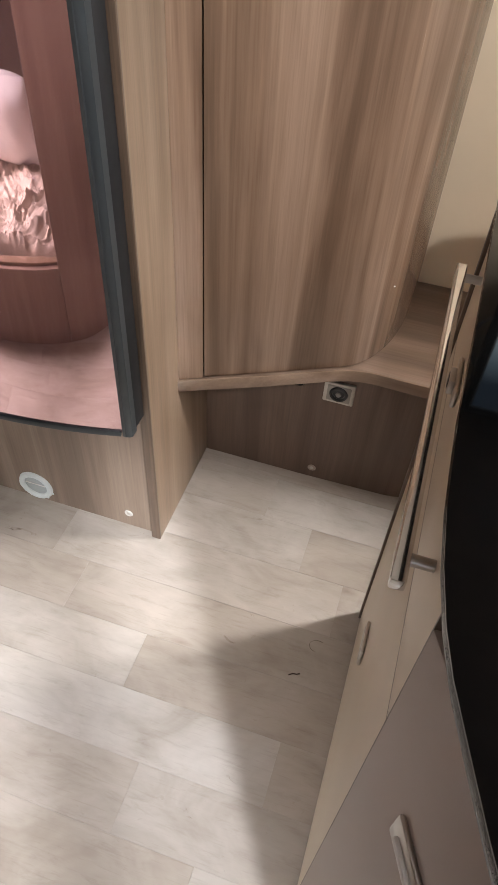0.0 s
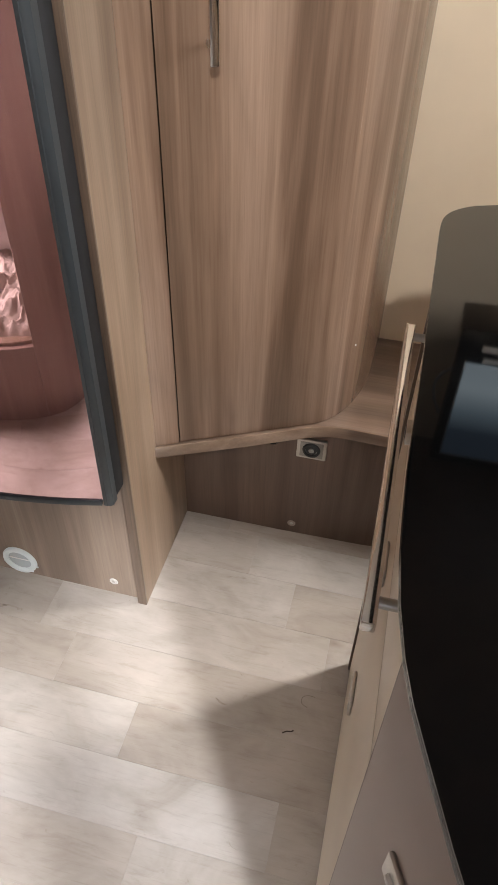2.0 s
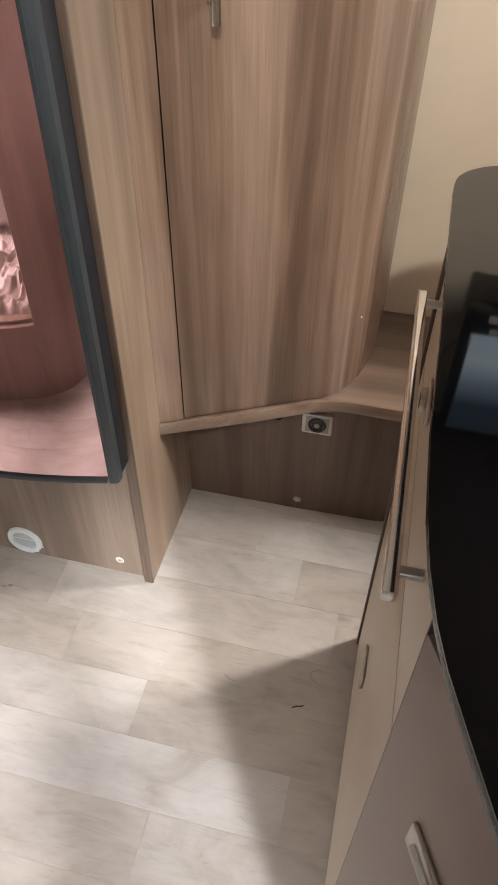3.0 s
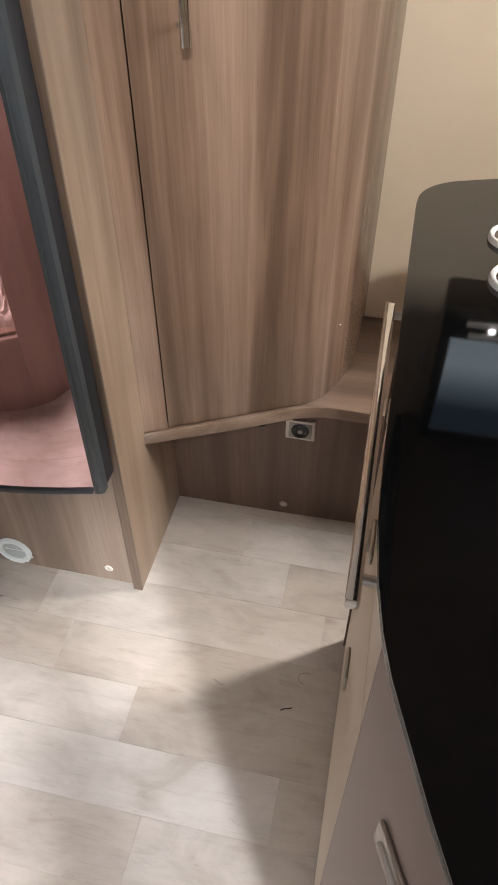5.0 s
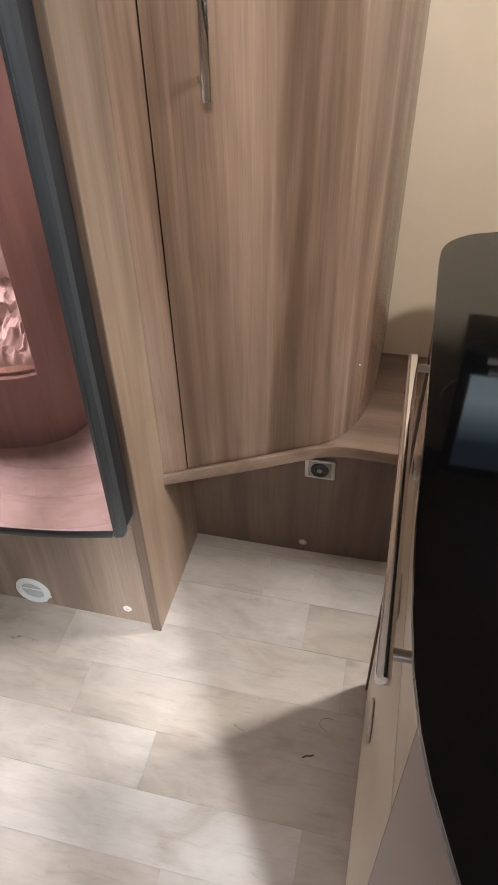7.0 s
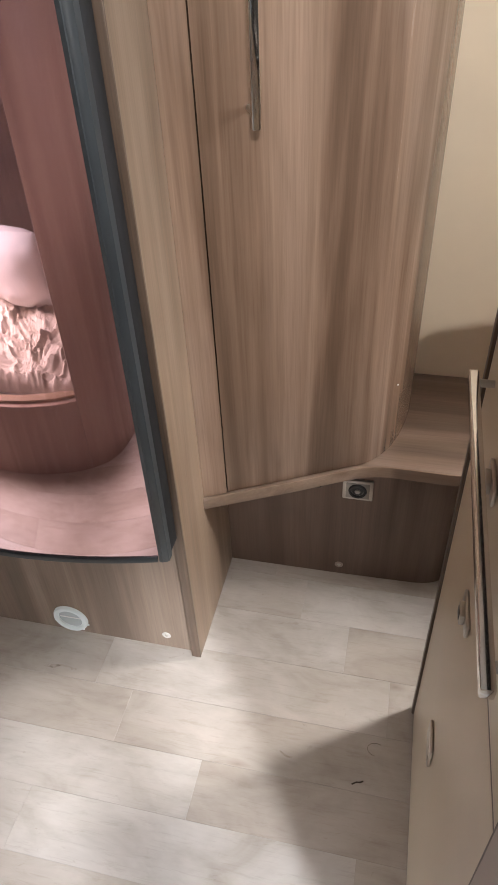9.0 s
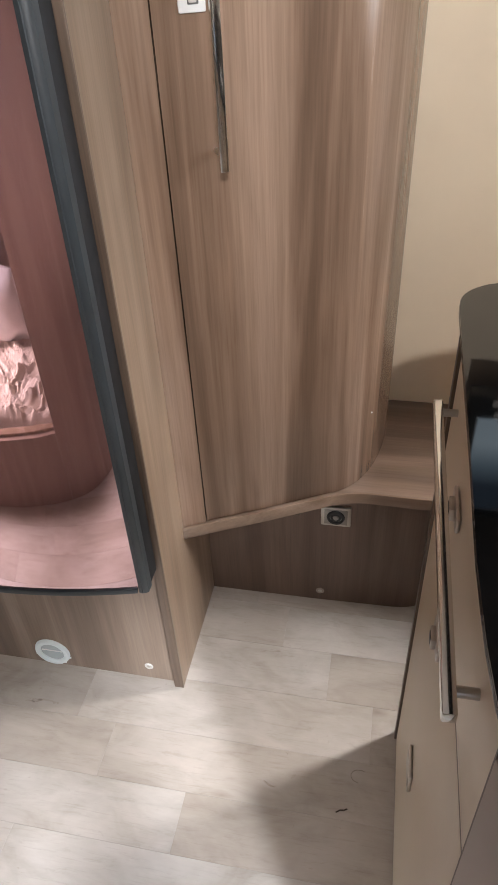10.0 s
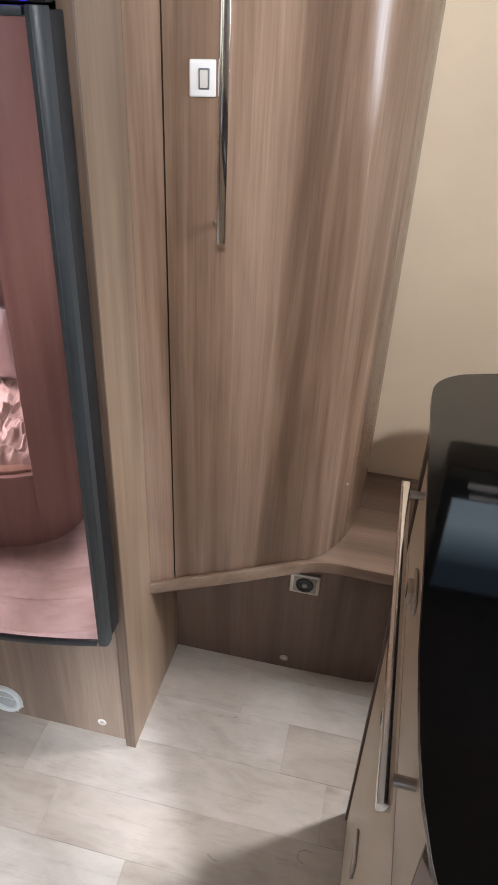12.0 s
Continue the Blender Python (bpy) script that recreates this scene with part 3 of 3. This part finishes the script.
# ---- black glass worktop ----
EDGE = [(0.948, 0.058), (0.52, 0.062), (0.445, 0.085)] + [(0.412, 0.118), (0.372, 0.165), (0.343, 0.212), (0.325, 0.249), (0.3125, 0.281), (0.301, 0.314), (0.2925, 0.339), (0.2868, 0.362), (0.2818, 0.394), (0.279, 0.43)] + [(0.2782, 0.46), (0.2775, 0.50), (0.2795, 0.60), (0.281, 0.74), (0.2825, 0.862)]
EDGE += bezier((0.2835, 0.874), (0.286, 0.906), (0.318, 0.925), 8) + [(0.345, 0.9355), (0.38, 0.9475), (0.45, 0.966), (0.60, 0.992), (0.948, 1.02)]
worktop = thing("worktop", (0.6, 0.5, 0.874), "glossy black glass worktop with a rounded corner", "worktop")


part("glass_top", prism(EDGE, 0.8985, 0.906), BLACK_GLASS, worktop, "black glass sheet")
part("glass_rim", curtain(EDGE[::-1], 0.8992, 0.9052, 0.0011, 0.0005), RIM_DARK, worktop, "thin polished rim")
part("underframe", prism([(x + (0.004 if x < 0.5 else 0), y - (0.004 if y > 0.8 else 0)) for x, y in EDGE], 0.8840, 0.8982, 0.002), BLACK_PLASTIC, worktop, "black underframe")

def knob_ring(x, y, r):
    k = part("hob_knob", rod((x, y, 0.9062), (x, y, 0.9095), r * 0.80, 36, r2=r * 0.78), BROWN_GLOSS, worktop, "dark brown hob knob")
    part("ring", ring((x, y, 0.9062), (0, 0, 1), r * 0.80, r, 0.004, 44, 0.002), PALE_METAL, k, "pale silver ring")


knob_ring(0.377, 0.802, 0.026)
knob_ring(0.3765, 0.7245, 0.0275)
spark = part("ignition_button", rod((0.381, 0.866, 0.9062), (0.381, 0.866, 0.911), 0.0062, 20, r2=0.0055), SATIN, worktop, "small silver ignition button")
part("collar", ring((0.381, 0.866, 0.9062), (0, 0, 1), 0.006, 0.0105, 0.002, 28, 0.001), CHROME, spark)

# ---- screen on an arm beyond the worktop, and the locker above ----
TY = 1.420                                        # the plane of the screen
tv = thing("television", (0.65, TY, 1.38), "small wall-mounted television with a glowing blue-grey screen", "television")
part("housing", block(0.400, 0.905, TY + 0.004, TY + 0.048, 1.381, 1.722, 0.005), BLACK_GLASS, tv, "glossy black housing")
screen = part("screen", block(0.420, 0.885, TY, TY + 0.0036, 1.436, 1.692, 0.001), SCREEN, tv, "blue-grey glowing screen")
# Silver strips stand for the highlight along the screen's left and upper rim.
for x0, x1, z0, z1 in ((0.4165, 0.4195, 1.434, 1.695), (0.4195, 0.886, 1.6925, 1.695)):
    part("rim_highlight", block(x0, x1, TY - 0.001, TY + 0.0036, z0, z1, 0.0006), SILVER_PLASTIC, screen, "thin silver line for the rim's highlight")
part("foot_bar", block(0.444, 0.800, TY - 0.003, TY + 0.0038, 1.388, 1.403, 0.0015), SILVER_PLASTIC, tv, "silver bar below the screen")
part("pale_strip", block(0.452, 0.885, TY - 0.002, TY + 0.0038, 1.4185, 1.431, 0.001), WHITE_PLASTIC, tv, "pale strip under the screen")
part("wall_plate", block(0.560, 0.740, TY + 0.0485, YN - 0.001, 1.47, 1.63, 0.004), BLACK_PLASTIC, tv)
wire = bmesh.new()
loop = bezier((0.408, TY + 0.03, 1.470), (0.340, TY + 0.02, 1.500), (0.396, TY + 0.03, 1.600), 14)
for p, q in zip(loop, loop[1:]):
    join(wire, rod(p, q, 0.0035, 8))
part("cable", wire, VENT_GREY, tv, "pale looped aerial cable")
locker = thing("overhead_locker", (0.70, 0.75, 1.74), "overhead locker with a dark underside above the worktop", "cupboard")
part("body", block(0.362, 0.948, 0.22, YN - 0.003, 1.74, ZC - 0.001, 0.003), WALNUT_DARKENED, locker)
for y in (0.225, 0.66, 1.095):
    part("flap", block(0.344, 0.361, y, y + 0.425, 1.745, ZC - 0.01, 0.003), ANTHRACITE, locker)

# ---- rounded bunk surround opposite the refrigerator ----
ROUND = [(-1.218, 0.222), (-0.95, 0.220), (-0.78, 0.216), (-0.664, 0.209), (-0.56, 0.197), (-0.50, 0.188), (-0.43, 0.179), (-0.345, 0.163)]
ROUND2 = [(-0.345, 0.163)] + bezier((-0.29, 0.149), (-0.10, 0.09), (-0.092, -0.15), 14) + [(-0.090, -0.30), (-0.090, -1.00)]
bunk = thing("bunk_surround", (-0.5, 0.1, 0), "rounded walnut bunk surround with a wide opening", "bunk")
part("lower_board", curtain(ROUND, 0.0005, 0.228, 0.018), WALNUT_PLAIN, bunk)
part("upper_board", curtain(ROUND, 1.40, ZC - 0.001, 0.018), WALNUT_PLAIN, bunk)
part("column", curtain(ROUND2, 0.0005, ZC - 0.001, 0.018), WALNUT_PLAIN, bunk, "rounded walnut corner column")
part("sill", curtain([(x, y + 0.003) for x, y in ROUND], 0.2282, 0.238, -0.030, 0.002), EDGE_BEIGE, bunk, "pale rounded sill edge")
part("back_board", block(-1.215, -0.09, -1.02, -1.002, 0.0005, ZC - 0.001), WALNUT_PLAIN, bunk)
part("bed_base", block(-1.215, -0.31, -1.0, 0.10, 0.0005, 0.15), WALNUT_PLAIN, bunk)


def cloth_sheet(x0, x1, y0, y1, z, nx, ny, fold, seed, drop=0.0):
    b = bmesh.new()
    grid = []
    for i in range(nx + 1):
        row = []
        for j in range(ny + 1):
            x, y = x0 + (x1 - x0) * i / nx, y0 + (y1 - y0) * j / ny
            p = Vector((x * 6.5 + seed, y * 6.5, seed * 0.7))
            w = p + noise.noise_vector(p * 0.8) * 0.8
            ridge = 1 - abs(noise.noise(w))
            fine = 1 - abs(noise.noise(w * 2.1 + Vector((3, 1, 7))))
            knit = 0.0022 * math.sin((x * 0.8 + y * 0.6 + 0.05 * noise.noise(p)) * 420)
            lump = 0.5 + 0.5 * noise.noise(p * 0.45 + Vector((9, 2, 4)))
            crease = 1 - abs(noise.noise(w * 4.3 + Vector((1, 8, 2))))
            h = fold * (ridge ** 2.2 * 0.50 + fine ** 3 * 0.30 + crease ** 4 * 0.13 + lump * 0.5) + knit
            e = min(i, nx - i) / nx
            f = min(j, ny - j) / ny
            edge = min(1, min(e, f) * 26) ** 0.5
            row.append(b.verts.new((x, y, z + h * edge - drop * (1 - edge))))
        grid.append(row)
    for i in range(nx):
        for j in range(ny):
            b.faces.new((grid[i][j], grid[i + 1][j], grid[i + 1][j + 1], grid[i][j + 1]))
    return b


mattress = single("mattress", block(-1.205, -0.31, -0.99, 0.108, 0.1505, 0.222, 0.02, 3), LINEN, "white mattress on the bunk base", "mattress")
blanket = cloth_sheet(-1.19, -0.325, -0.36, 0.152, 0.2245, 190, 100, 0.07, 2.6)
single("blanket", blanket, BLANKET, "crumpled beige knitted blanket on the bunk", "blanket")


def pillow(name, centre, size, tilt, turn, label):
    b = bmesh.new()
    bmesh.ops.create_grid(b, x_segments=22, y_segments=16, size=0.5)
    top = b.verts[:]
    bm2 = bmesh.new()
    for s in (1, -1):
        vs = {}
        for v in top:
            u, w = v.co.x * 2, v.co.y * 2
            puff = max(0.0, (1 - abs(u) ** 2.6) * (1 - abs(w) ** 2.6)) ** 0.55
            puff *= 1 + 0.22 * noise.noise(Vector((u * 2.2, w * 2.2, s * 1.7)))
            pinch = 1 - 0.07 * (1 - abs(u)) * abs(w) - 0.07 * (1 - abs(w)) * abs(u)
            vs[v.index] = bm2.verts.new((u * size[0] / 2 * pinch, w * size[1] / 2 * pinch, s * puff * size[2] / 2))
        for f in b.faces:
            bm2.faces.new([vs[v.index] for v in (f.verts if s > 0 else reversed(f.verts[:]))])
    b.free()
    bmesh.ops.remove_doubles(bm2, verts=bm2.verts, dist=0.0005)
    bm2.transform(pose(*centre, tilt, 0, turn))
    return single(name, bm2, LINEN, label, "pillow")


pillow("pillow", (-0.57, -0.24, 0.405), (0.40, 0.30, 0.15), 66, 10, "plump white pillow leaning on the bunk")

# ---- litter on the floor ----
crumb = bmesh.new()
pts = [Vector((0.195, 0.727, 0.0012)), Vector((0.202, 0.7315, 0.0022)), Vector((0.209, 0.7325, 0.0020)), Vector((0.214, 0.736, 0.0012))]
for a, c in zip(pts, pts[1:]):
    join(crumb, rod(a, c, 0.0012, 8))
single("dark_crumb", crumb, LINT, "small dark curled crumb on the floor", "litter")
hair = bmesh.new()
last = None
for i in range(10):
    a = radians(60 + 200 * i / 9)
    c = Vector((0.232 + 0.016 * math.cos(a), 0.797 + 0.012 * math.sin(a), 0.0007))
    if last is not None:
        join(hair, rod(last, c, 0.0003, 6))
    last = c
single("thread", hair, BROWN_EDGE, "thin dark thread lying on the floor", "litter")

# ---- floor planks ----
rows_y = [0.396, 0.505, 0.611, 0.7155, 0.823, 0.939, 1.050]
while rows_y[0] > YB:
    rows_y.insert(0, rows_y[0] - 0.108)
while rows_y[-1] < YN:
    rows_y.append(rows_y[-1] + 0.108)
SEAM = {0.396: 0.005, 0.505: -0.360, 0.611: -0.074, 0.7155: -0.246, 0.823: -0.327, 0.939: 0.156}
LENGTH = 0.575
shared = {}
rng = random.Random(5)
for y0, y1 in zip(rows_y, rows_y[1:]):
    y0c, y1c = max(y0, YB), min(y1, YN)
    x = SEAM.get(round(y0, 4), rng.uniform(-0.6, 0))
    while x > XL:
        x -= LENGTH
    while x < XR:
        a, c = max(x, XL), min(x + LENGTH, XR)
        x += LENGTH
        if c - a < 0.02:
            continue
        key = (round(c - a, 3), round(y1c - y0c, 3))
        if key not in shared:
            w, d = (c - a) / 2 - 0.0002, (y1c - y0c) / 2 - 0.0002
            shared[key] = mesh_of("plank", block(-w, w, -d, d, -0.0009, 0.0, 0.00025, 1), VINYL)
        ob = new("plank", shared[key])
        ob.parent = floor
        ob.location = ((a + c) / 2, (y0c + y1c) / 2, 0)
